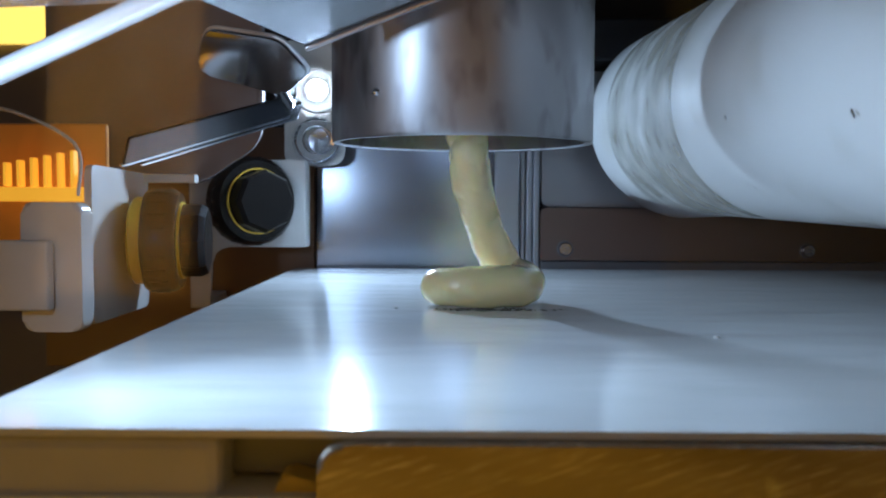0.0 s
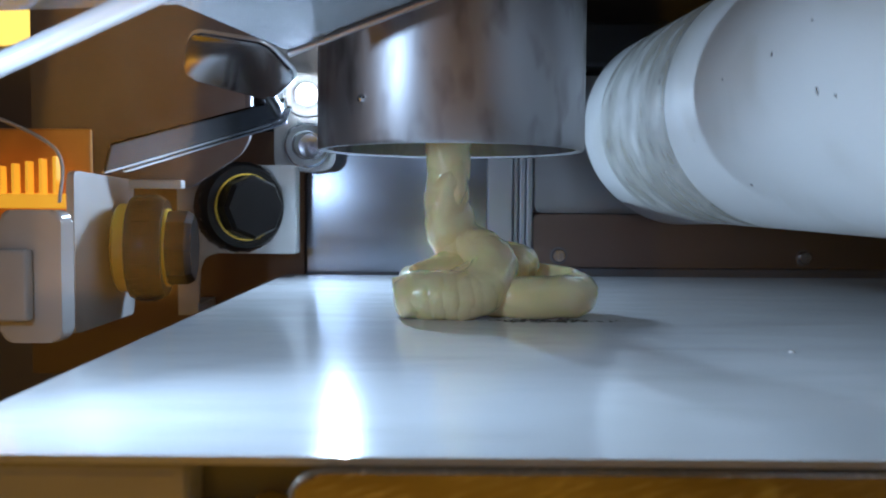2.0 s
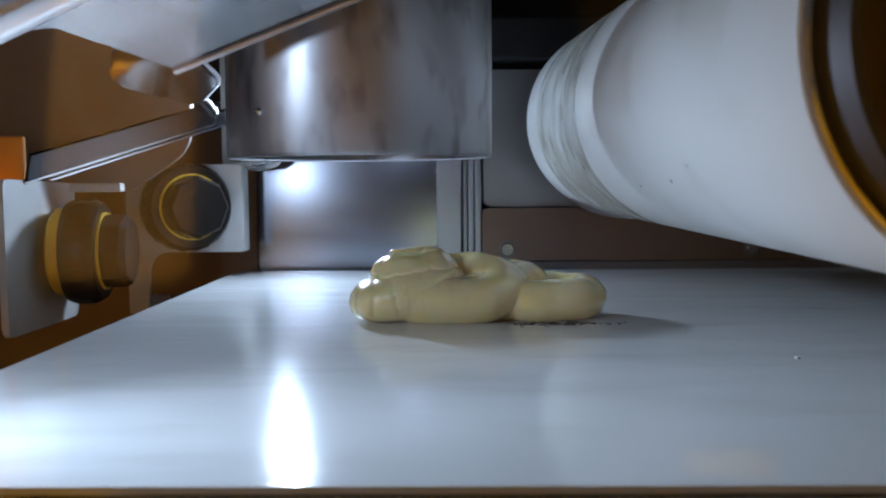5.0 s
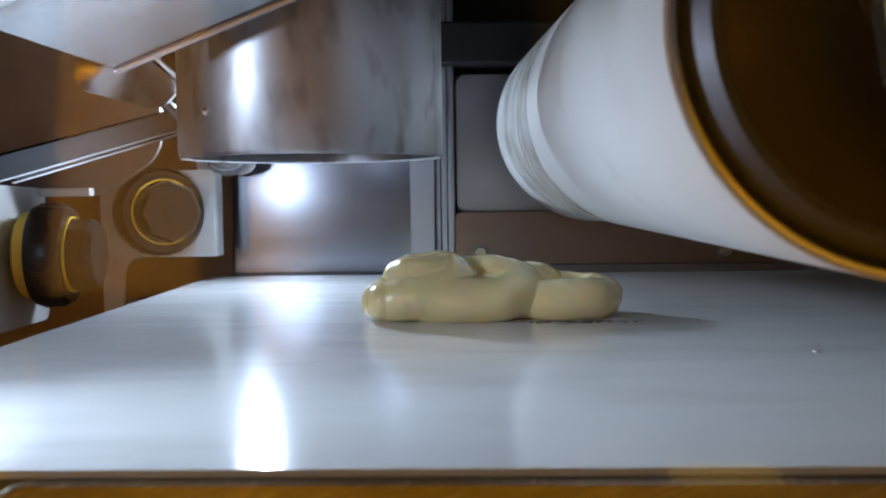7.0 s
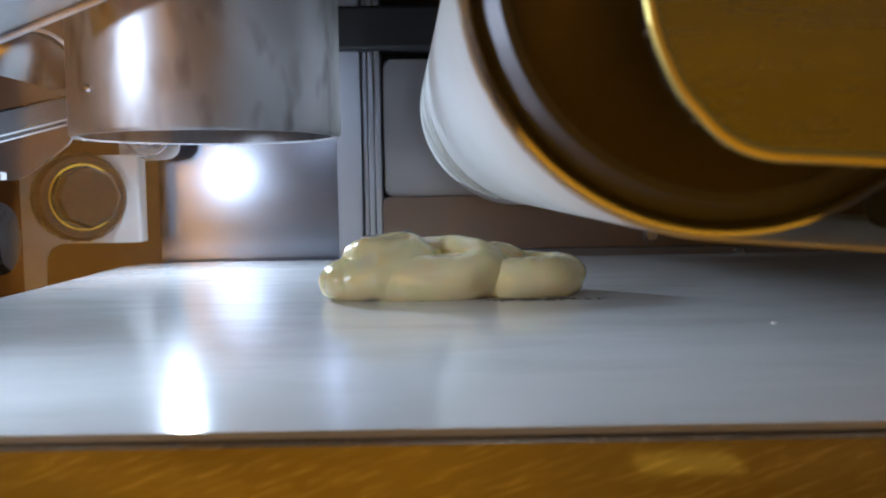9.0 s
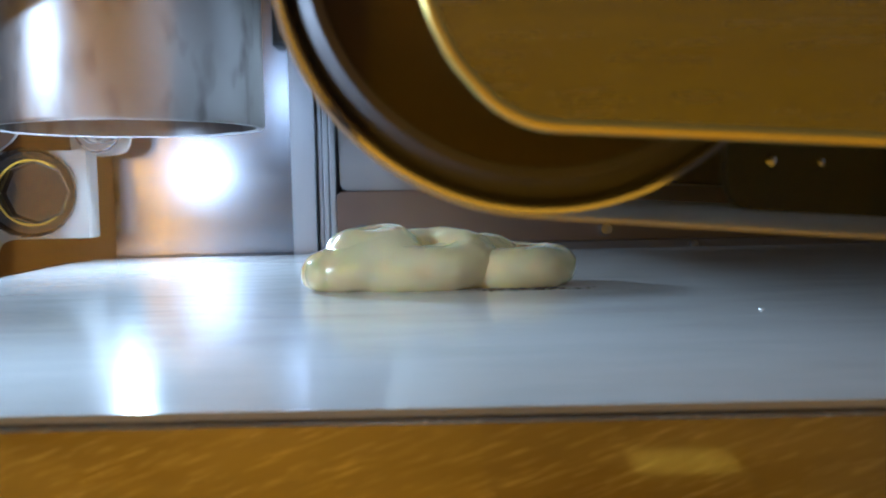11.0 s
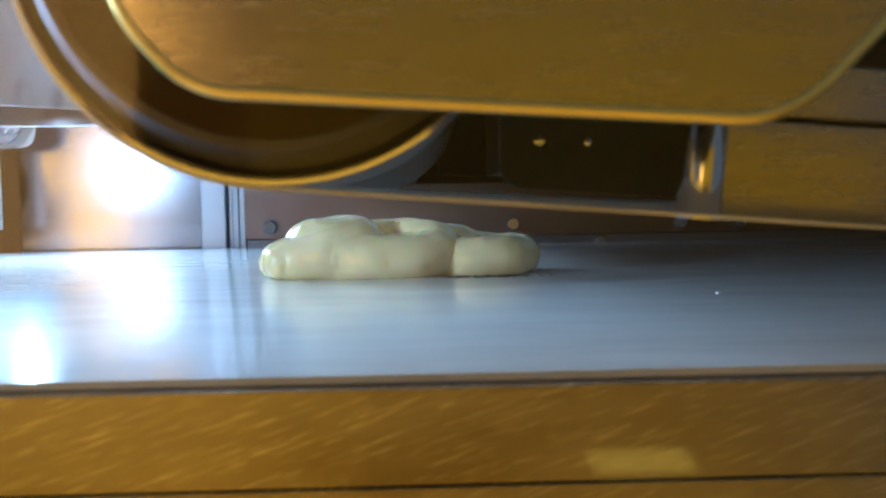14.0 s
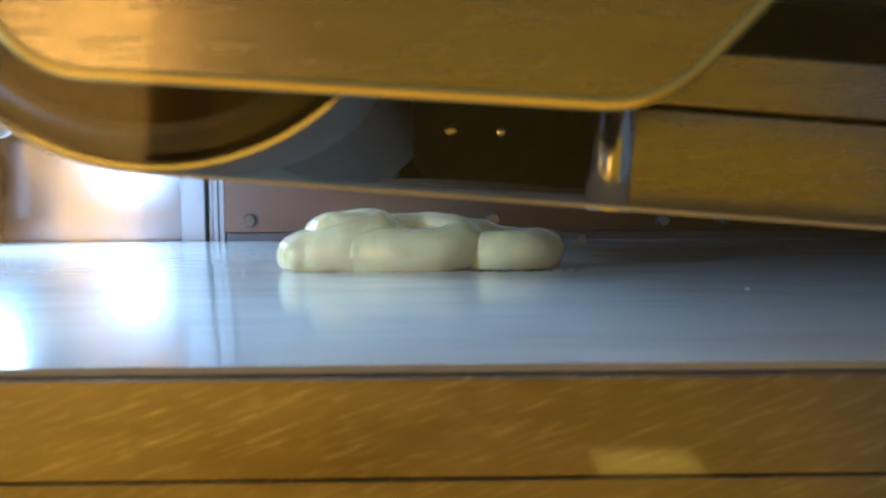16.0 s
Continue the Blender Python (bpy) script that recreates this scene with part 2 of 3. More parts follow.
def prism(outline, lo, hi, axis="y", bevel=0.04, bm=None, seg=2):
    """Extrudes an outline of (a, b) pairs: across y (a=x, b=z), z (a=x, b=y) or x (a=y, b=z)."""
    out = bm or bmesh.new()
    put = {"y": lambda a, b, c: (a, c, b), "z": lambda a, b, c: (a, b, c), "x": lambda a, b, c: (c, a, b)}[axis]
    lower = [out.verts.new(put(a, b, lo)) for a, b in outline]
    upper = [out.verts.new(put(a, b, hi)) for a, b in outline]
    n = len(outline)
    caps = [out.faces.new(lower), out.faces.new(upper[::-1])]
    for i in range(n):
        out.faces.new((lower[i], lower[(i + 1) % n], upper[(i + 1) % n], upper[i]))
    if bevel:
        bmesh.ops.bevel(out, geom=list({e for f in caps for e in f.edges}), offset=bevel, segments=seg, profile=0.5, affect="EDGES")
    return out


def rounded(points, radius, n=6):
    """Rounds the corners of an outline."""
    out = []
    k = len(points)
    for i, p in enumerate(points):
        r = radius[i] if isinstance(radius, (list, tuple)) else radius
        p, a, b = Vector(p), Vector(points[i - 1]), Vector(points[(i + 1) % k])
        if r <= 0:
            out.append(tuple(p))
            continue
        u, v = (a - p).normalized() * r, (b - p).normalized() * r
        for j in range(n + 1):
            s = j / n
            out.append(tuple((p + u) * (1 - s) ** 2 + p * 2 * s * (1 - s) + (p + v) * s * s))
    return out


def tube(points, radii, n=14, squash=1.0, caps=True, steps=6, bm=None):
    """A rope through the points with rounded ends."""
    out = bm or bmesh.new()
    P = [Vector(p) for p in points]
    line, rad = [], []
    for i in range(len(P) - 1):
        p0, p1, p2, p3 = P[max(i - 1, 0)], P[i], P[i + 1], P[min(i + 2, len(P) - 1)]
        for s in range(steps):
            u = s / steps
            line.append(0.5 * (2 * p1 + (p2 - p0) * u + (2 * p0 - 5 * p1 + 4 * p2 - p3) * u * u + (3 * p1 - p0 - 3 * p2 + p3) * u ** 3))
            rad.append(radii[i] * (1 - u) + radii[i + 1] * u)
    line.append(P[-1])
    rad.append(radii[-1])
    if caps:
        t0, t1 = (line[0] - line[1]).normalized(), (line[-1] - line[-2]).normalized()
        r0, r1 = rad[0], rad[-1]
        head = [(line[0] + t0 * r0 * math.sin(a), r0 * math.cos(a)) for a in (1.5, 1.2, 0.85, 0.45)]
        tail = [(line[-1] + t1 * r1 * math.sin(a), r1 * math.cos(a)) for a in (0.45, 0.85, 1.2, 1.5)]
        line = [h[0] for h in head] + line + [h[0] for h in tail]
        rad = [h[1] for h in head] + rad + [h[1] for h in tail]
    rings = []
    side = None
    for i, p in enumerate(line):
        d = (line[min(i + 1, len(line) - 1)] - line[max(i - 1, 0)]).normalized()
        if side is None:
            side = d.cross(Vector((0, 0, 1)))
            side = side.normalized() if side.length > 0.1 else Vector((1, 0, 0))
        side = (side - d * side.dot(d)).normalized()
        up = d.cross(side)
        rings.append([out.verts.new(p + (side * math.cos(a) + up * math.sin(a) * squash) * rad[i]) for a in (2 * math.pi * k / n for k in range(n))])
    for a, b in zip(rings, rings[1:]):
        for i in range(n):
            out.faces.new((a[i], a[(i + 1) % n], b[(i + 1) % n], b[i]))
    out.faces.new(rings[0])
    out.faces.new(rings[-1])
    return out


def structure(ob, label, category):
    return tagged(ob, label, category, kind="structure")


# ---- enclosure ----
structure(part("wall_back", box(-21, 95, 27, 29, -30, 45, 0), DARK), "dark painted back wall inside the machine", "wall")
structure(part("ceiling", box(-14, 95, -14, 27, 30, 32, 0), DARK), "dark roof panel inside the machine", "ceiling")
structure(part("wall_right", box(93, 95, -16, 27, -30, 30, 0), DARK), "dark end panel of the machine", "wall")
structure(part("floor", box(-60, 95, -60, 29, -32, -30, 0), DARKSTEEL), "dark steel base under the conveyor", "floor")


# ---- lower conveyor ----
BELT_X0, BELT_X1, BELT_Y0, BELT_Y1 = -9.6, 80.0, -16.2, 18.5


def belt_loop(x0, x1, r, thick):
    """Side outline of a flat belt round two end rollers, its top at z = 0."""
    pts = []
    for i in range(13):
        a = math.pi / 2 + math.pi * i / 12
        pts.append((x0 + r + r * math.cos(a), -r + r * math.sin(a)))
    for i in range(13):
        a = -math.pi / 2 + math.pi * i / 12
        pts.append((x1 - r + r * math.cos(a), -r + r * math.sin(a)))
    inner = []
    q = r - thick
    for i in range(13):
        a = math.pi / 2 + math.pi * i / 12
        inner.append((x0 + r + q * math.cos(a), -r + q * math.sin(a)))
    for i in range(13):
        a = -math.pi / 2 + math.pi * i / 12
        inner.append((x1 - r + q * math.cos(a), -r + q * math.sin(a)))
    return pts, inner


def loop_mesh(outer, inner, y0, y1):
    bm = bmesh.new()
    n = len(outer)
    rows = [[bm.verts.new((x, y, z)) for x, z in ring] for ring, y in ((outer, y0), (outer, y1), (inner, y1), (inner, y0))]
    for a, b in zip(rows, rows[1:] + rows[:1]):
        for i in range(n):
            bm.faces.new((a[i], a[(i + 1) % n], b[(i + 1) % n], b[i]))
    return bm


conveyor = empty("conveyor", 20, 0, -4)
tagged(conveyor, "white belt conveyor with scratched steel side rails", "conveyor")


def into(ob, parent):
    ob.parent = parent
    ob.matrix_parent_inverse = Matrix.Translation(parent.location).inverted()
    return ob


into(part("belt", loop_mesh(*belt_loop(BELT_X0, BELT_X1, 0.65, 0.14), BELT_Y0, BELT_Y1), BELT, None, "glossy white conveyor belt", True), conveyor)
for rx in (BELT_X0 + 0.65, BELT_X1 - 0.65):
    into(part("end_roller", lathe([(0.5, BELT_Y0 + 0.3), (0.5, BELT_Y1 - 0.3)], 32, None, pose(rx, 0, -0.65, -90, 0, 0), closed=False), STEEL, None, "", True), conveyor)
rail = prism(rounded([(-2.6, -0.16), (90, -0.16), (90, -1.78), (-2.6, -1.78)], [0.5, 0, 0, 0.5]), -16.55, -16.22, bevel=0.08)
into(part("side_rail", rail, SIDERAIL, None, "scratched steel rail along the belt edge"), conveyor)
into(part("lower_panel", box(-2.0, 90, -16.56, -16.3, -9, -1.82, 0.03), SIDERAIL, None, "steel panel under the side rail"), conveyor)
into(part("nose_block", box(-9.2, -4.3, -16.1, -13.0, -1.9, -0.17, 0.2), GREYPLASTIC, None, "cream plastic block at the belt nose"), conveyor)
into(part("rail_core", box(-2.0, 88, -16.2, -15.2, -3.0, -0.35, 0), DARKSTEEL), conveyor)
into(part("slider_bed", box(-8.2, 78, -15.2, 17.6, -1.1, -0.16, 0.1), DARKSTEEL), conveyor)
# back rail with its screws
back_rail = part("back_rail", prism(rounded([(4.75, 0.5), (90, 0.5), (90, 3.45), (4.75, 3.45)], [0.1, 0, 0, 0.35]), 18.6, 19.0, bevel=0.05), RAILSTEEL)
structure(back_rail, "brownish steel guide rail along the belt's back edge", "rail")
back_ledge = part("back_ledge", box(4.8, 90, 18.75, 19.6, -1.5, 0.45, 0.05), DARKSTEEL)
structure(back_ledge, "dark steel ledge under the back rail", "rail")


def screw(x, y, z, r=0.38):
    ob = empty("screw", x, y, z)
    tagged(ob, "polished steel socket screw in the back rail", "screw", "screws of the back rail")
    m = pose(0, 0, 0, 90, 0, 0)
    part("washer", lathe([(r * 0.4, 0), (r * 1.25, 0), (r * 1.25, 0.06), (r * 0.4, 0.06)], 20, None, m), DARKSTEEL, ob, "", True)
    part("head", lathe([(0.001, 0.06), (r, 0.06), (r, 0.26), (r * 0.85, 0.34), (r * 0.5, 0.34), (r * 0.45, 0.16), (0.001, 0.16)], 20, None, m, closed=False), SCREWSTEEL, ob, "", True)
    return ob


for sx, sz, sr in ((6.15, 1.15, 0.38), (19.8, 1.12, 0.36), (29.4, 1.05, 0.34), (32.8, 1.05, 0.34), (40.2, 1.0, 0.34)):
    screw(sx, 18.6, sz, sr)
screw(24.8, 18.75, 0.12, 0.26)

# ---- back of the machine ----
back_sheet = part("back_sheet", box(-8.0, 2.2, 19.4, 19.6, -1.0, 24, 0.03), BACKSHEET)
structure(back_sheet, "brushed steel sheet behind the nozzle", "panel")
post = empty("post", 3.5, 19.4, 0)
tagged(post, "grooved aluminium post behind the nozzle", "post")
for i, (a, b, d) in enumerate(((2.2, 3.6, 18.9), (3.64, 3.95, 19.3), (3.98, 4.32, 19.0), (4.36, 4.72, 18.85))):
    into(part("post_rib", box(a, b, d, 20.4, -1.0, 24, 0.08), POSTSTEEL), post)
block = part("bearing_block", prism(rounded([(4.85, 3.5), (14.5, 3.5), (14.5, 11.2), (4.85, 11.2)], 0.4), 19.4, 21.5, bevel=0.12), BLOCKSTEEL)
tagged(block, "grey steel block bolted above the back rail", "block")
cross = part("cross_beam", prism([(1.5, 11.6), (30, 11.6), (30, 14.0), (1.5, 14.0)], 18.2, 21.0, bevel=0.2), DARK)
tagged(cross, "dark grey steel cross beam above the block", "beam")
brown = part("brown_board", box(-24, -8.2, 20.0, 20.5, -6, 8, 0.05), BOARD)
structure(brown, "amber brown board behind the sensors", "panel")

# ---- nozzle ----
nozzle = empty("nozzle", 0, 0, 5.78)
tagged(nozzle, "stained steel nozzle cylinder hanging over the belt", "nozzle")
part("shell", lathe([(4.5, 0.12), (4.5, 14), (4.22, 14), (4.22, 0.05), (4.3, 0.0), (4.44, 0.0)], 96), NOZZLE, nozzle, "", True)
part("outlet", lathe([(0.9, 3.2), (4.2, 3.2), (4.2, 4.2), (0.9, 4.2)], 48), DARKSTEEL, nozzle, "", True)

for ang, h, r in ((-127, 1.35, 0.14), (-60, 9.0, 0.16)):
    a = radians(ang)
    part("set_screw", lathe([(0.001, 0.12), (r * 0.7, 0.09), (r, 0.0), (0.001, -0.05)], 14, None, pose(4.5 * math.cos(a), 4.5 * math.sin(a), h, 90, 0, ang + 90), closed=False), POLISHED, nozzle, "small polished set screw", True)

# ---- upper press conveyor ----
UX, UZ, UR = 11.85, 7.55, 4.7
NEAR, FAR = (12.15, 7.12, 4.02, -17.4), (11.8, 8.08, 4.82, 15.6)
UY0, UY1 = NEAR[3], FAR[3]
SLOPE, FAR_SLOPE = math.atan(0.08), math.atan(0.06)
press = empty("press_conveyor", 30, 0, 8)
tagged(press, "white upper press belt running round a steel roller", "conveyor")


def upper_loop(end, less):
    cx, cz, r = end[0], end[1], end[2] - less
    slope = SLOPE if end is NEAR else FAR_SLOPE
    pts = []
    for i in range(33):
        a = math.pi / 2 - slope + math.pi * i / 32
        pts.append((cx + r * math.cos(a), cz + r * math.sin(a)))
    ex, ez = cx + 58 * math.cos(-slope), cz + 58 * math.sin(-slope)
    for i in range(17):
        a = -math.pi / 2 - slope + math.pi * i / 16
        pts.append((ex + r * math.cos(a), ez + r * math.sin(a)))
    return pts


bm = bmesh.new()
rings = [[bm.verts.new((x, end[3], z)) for x, z in upper_loop(end, less)] for end, less in ((NEAR, 0), (FAR, 0), (FAR, 0.05), (NEAR, 0.05))]
for a, b in zip(rings, rings[1:] + rings[:1]):
    for i in range(len(a)):
        bm.faces.new((a[i], a[(i + 1) % len(a)], b[(i + 1) % len(a)], b[i]))
into(part("press_belt", bm, BELT_UP, None, "worn white belt with dark flecks", True), press)
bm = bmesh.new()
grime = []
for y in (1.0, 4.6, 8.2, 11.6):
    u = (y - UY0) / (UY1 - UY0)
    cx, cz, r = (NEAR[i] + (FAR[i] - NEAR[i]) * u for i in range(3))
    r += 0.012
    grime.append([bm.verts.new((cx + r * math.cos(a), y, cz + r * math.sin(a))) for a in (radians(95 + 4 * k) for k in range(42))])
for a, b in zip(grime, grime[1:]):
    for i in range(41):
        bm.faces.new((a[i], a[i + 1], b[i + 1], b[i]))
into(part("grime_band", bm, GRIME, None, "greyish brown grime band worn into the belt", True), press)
AXIS = pose(12.0, 0, UZ - 0.05, -90, 0, 0)
NEARAXIS = pose(NEAR[0], 0, NEAR[1], -90, 0, 0)
into(part("roller_shell", lathe([(3.84, UY0 + 0.3), (3.82, UY0 - 0.06), (3.88, UY0 - 0.12), (3.95, UY0 - 0.08), (3.97, UY0 + 0.1), (3.97, UY0 + 4.0), (3.5, UY0 + 4.0)], 96, None, NEARAXIS), POLISHED, None, "polished steel roller rim", True), press)
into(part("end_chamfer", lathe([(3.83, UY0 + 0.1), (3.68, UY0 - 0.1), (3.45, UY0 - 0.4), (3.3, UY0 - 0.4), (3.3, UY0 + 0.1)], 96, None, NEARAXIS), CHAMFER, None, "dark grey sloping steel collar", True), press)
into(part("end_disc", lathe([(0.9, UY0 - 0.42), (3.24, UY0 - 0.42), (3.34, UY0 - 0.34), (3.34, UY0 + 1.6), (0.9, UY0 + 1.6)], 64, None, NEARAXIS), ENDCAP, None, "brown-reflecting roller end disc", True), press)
into(part("roller_core", lathe([(1.2, UY0 + 4.2), (3.7, UY0 + 4.2), (4.5, UY1 - 0.2), (1.2, UY1 - 0.2)], 64, None, AXIS), STEEL, None, "", True), press)
bm = prism(rounded([(0, -15.9), (56, -15.9), (56, -14.9), (0, -14.9)], [0.45, 0, 0, 0.45]), 0.06, 1.74, "z", bevel=0.03)
bmesh.ops.transform(bm, matrix=pose(18.95, 0, 2.5, 0, math.degrees(SLOPE), 0), verts=bm.verts)
edge_rod = lathe([(0.001, 0.02), (0.36, 0.02), (0.4, 0.08), (0.4, 1.7), (0.36, 1.76), (0.001, 1.76)], 32, None, pose(0.32, -15.62, 0), closed=False)
bmesh.ops.transform(edge_rod, matrix=pose(18.8, 0, 2.5, 0, math.degrees(SLOPE), 0), verts=edge_rod.verts)
into(part("plate_end_rod", edge_rod, POLISHED, None, "polished round end of the side plate", True), press)
into(part("side_plate", bm, STEEL_H, None, "scratched steel side plate inside the belt", True), press)
bm = box(0, 56, -15.75, -14.6, 1.79, 2.75, 0.06)
bmesh.ops.transform(bm, matrix=pose(19.5, 0, 2.5, 0, math.degrees(SLOPE), 0), verts=bm.verts)
into(part("upper_beam", bm, STEEL_H), press)
# Dark panel added over the lit belt floor, for the shade inside the loop.
into(part("inner_shade_panel", prism(rounded([(15.8, 3.1), (66, -0.68), (66, 4), (15.8, 6.6)], [0.5, 0, 0, 0.5]), -14.3, -13.9, bevel=0.1), INNER, None, "blue-black panel added to darken the inside of the belt"), press)
into(part("far_side_plate", prism([(15.5, 3.9), (68, 0.6), (68, 5.0), (15.5, 9.0)], 14.6, 15.2, bevel=0.1), INNER), press)
into(part("inner_beam", prism([(17.5, 3.7), (66, 0.6), (66, 4.5), (17.5, 8.0)], 3, 9, bevel=0.1), INNER), press)
for bx, bz, br_ in ((16.1, 4.6, 0.1), (16.5, 3.95, 0.13), (17.4, 3.9, 0.09)):
    into(part("bolt", lathe([(0.001, 0.3), (br_ * 0.8, 0.28), (br_, 0.15), (br_, 0.0), (0.001, 0.0)], 16, None, pose(bx, -14.3, bz, 90, 0, 0), closed=False), POLISHED, None, "", True), press)
plate_line = rounded([(11.45, 4.32), (18.9, 3.86), (24.5, 9.5), (24.5, 16), (10.1, 16), (10.3, 6.6), (10.5, 5.68), (10.77, 5.1)], [0.55, 0.75, 0.5, 0, 0, 0.4, 0.25, 0.2], 10)
plate = prism(plate_line, -19.8, -19.2, bevel=0.02, seg=1)
into(part("bearing_plate", plate, STEEL_H, None, "thick steel bearing plate with chamfered corners"), press)
# Tube added along the plate edge to carry the painted golden glint.
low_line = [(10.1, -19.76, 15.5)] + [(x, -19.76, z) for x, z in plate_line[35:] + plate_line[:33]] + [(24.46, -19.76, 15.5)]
into(part("edge_glint", tube(low_line, [0.085] * len(low_line), 10, steps=1), EDGEGLINT, None, "plate edge tube with the golden glint in its colour", True), press)
into(part("axle", lathe([(0.001, -19.4), (1.1, -19.4), (1.1, -15.0), (0.001, -15.0)], 24, None, pose(UX, 0, UZ - 0.1, -90, 0, 0), closed=False), STEEL, None, "", True), press)
into(part("tie_bar", lathe([(0.001, 0), (0.7, 0), (0.7, 20), (0.001, 20)], 24, None, pose(23.0, -17.5, 6.4, 0, 100, 0), closed=False), POLISHED, None, "", True), press)

# ---- overhead chute ----
bm = bmesh.new()
chute_rows = [[bm.verts.new(p) for p in row] for row in (
    ((-4.4, -6.0, 8.1), (-0.6, -6.0, 9.55), (4.0, -6.0, 11.3)),
    ((-6.8, -8.0, 8.9), (-3.0, -8.2, 10.6), (2.0, -8.4, 12.6)),
    ((-13.0, -9.0, 8.4), (-8.0, -9.5, 11.4), (-3.0, -10.0, 14.4)))]
for a, b in zip(chute_rows, chute_rows[1:]):
    for i in range(2):
        bm.faces.new((a[i], a[i + 1], b[i + 1], b[i]))
bmesh.ops.solidify(bm, geom=bm.faces[:], thickness=0.15)
chute = part("chute", bm, POLISHED, None, "", True)
part("chute_lip", tube([(-4.4, -6.05, 8.05), (-0.6, -6.05, 9.5), (4.0, -6.05, 11.25)], [0.1, 0.1, 0.1], 8), STEEL, chute, "rolled steel lip", True)
for qx, qy, qz in ((-3.2, -7.6, 10.15), (-8.0, -9.2, 10.75)):
    part("chute_rivet", lathe([(0.001, 0.16), (0.2, 0.12), (0.26, 0.0), (0.001, 0.0)], 12, None, pose(qx, qy, qz, 125, 0, 20), closed=False), STEEL, chute, "", True)
tagged(chute, "bent shiny steel chute above the belt", "chute")

# ---- sensors on brackets ----


def sensor(name, m, base_mat, collar_mat):
    """A threaded round sensor with an octagonal nut and a yellow ring; its face looks along +z of m."""
    ob = empty(name)
    nut = part("nut", lathe([(1.2, -0.3), (2.0, -0.3), (2.08, -0.15), (2.08, 0.5), (1.9, 0.72), (1.2, 0.72)], 44), base_mat, ob, "", True)
    for k in range(44):
        a = 2 * math.pi * k / 44
        if k % 2 == 0:
            part("knurl", box(2.05, 2.12, -0.06, 0.06, -0.1, 0.45, 0), base_mat, nut).rotation_euler = (0, 0, a)
    part("collar", lathe([(1.0, -0.75), (1.6, -0.75), (1.75, -0.65), (1.75, -0.35), (1.0, -0.35)], 40), collar_mat, ob, "", True)
    part("yellow_ring", lathe([(1.48, 0.72), (1.55, 0.72), (1.55, 0.8), (1.48, 0.8)], 40), YELLOW, nut, "thin yellow ring", True)
    part("cap", lathe([(0.001, 0.7), (1.47, 0.7), (1.47, 1.35), (1.32, 1.55), (0.001, 1.56)], 8, closed=False), base_mat, ob)
    ob.matrix_world = Matrix.Translation(m.translation * CM) @ m.to_3x3().to_4x4() @ Matrix.Diagonal((1.1, 1.1, 1.4, 1))
    return ob


s1 = tagged(sensor("sensor", pose(-10.9, 15.2, 3.75, 90, 0, 38), BLACKPLASTIC, BLACKPLASTIC), "black round sensor with octagonal nut and yellow ring", "sensor", "round sensors")
s2 = tagged(sensor("sensor", pose(-13.3, 8.0, 2.0, 90, 0, 98), BLACKPLASTIC, YELLOW), "black round sensor with yellow ring on a grey bracket", "sensor", "round sensors")
br = prism(rounded([(-14.3, -1.5), (-13.2, -1.5), (-13.1, 1.3), (-8.1, 1.3), (-8.1, 5.95), (-14.3, 5.95)], [0, 0.2, 0.9, 0.1, 0.1, 0.2]), 16.0, 16.25, bevel=0.06)
bracket = empty("sensor_bracket", -11, 16, 0)
tagged(bracket, "pale grey bent bracket holding the black sensor", "bracket")
into(part("plate", br, GREYPLASTIC), bracket)
into(part("flange", box(-8.3, -8.06, 16.2, 17.4, 1.3, 5.95, 0.06), GREYPLASTIC), bracket)
into(part("foot", box(-14.3, -13.2, 16.0, 19.4, -2.0, -1.4, 0.06), GREYPLASTIC), bracket)
bracket2 = empty("side_bracket", -14, 6, 0)
tagged(bracket2, "grey plastic bracket with a slotted clip", "bracket")
into(part("plate", prism(rounded([(4.0, -1.2), (10.5, -1.2), (10.5, 5.0), (4.0, 5.2)], 0.4), -14.9, -14.6, "x", bevel=0.06), GREYPLASTIC), bracket2)
into(part("top_lip", box(-14.9, -12.2, 9.9, 10.5, 4.6, 5.0, 0.08), GREYPLASTIC), bracket2)
into(part("clip", prism(rounded([(-15.2, -0.8), (-13.1, -0.8), (-13.1, 3.7), (-15.2, 3.7)], 0.4), -0.6, 0.4, bevel=0.15), GREYPLASTIC), bracket2)
into(part("clip_strap", box(-22, -14.0, -1.2, -0.7, 0.0, 2.4, 0.1), GREYPLASTIC), bracket2)
# lamp bracket and lamp
lamp = empty("led_lamp", -7.2, 16.6, 8)
tagged(lamp, "clear lensed white lamp on a pale bracket", "lamp")
into(part("lamp_bracket", prism(rounded([(-9.4, 5.7), (-6.1, 5.7), (-6.1, 12.5), (-9.4, 12.5)], [0.6, 0.9, 0.5, 0.5]), 17.2, 17.4, bevel=0.05), GREYPLASTIC), lamp)
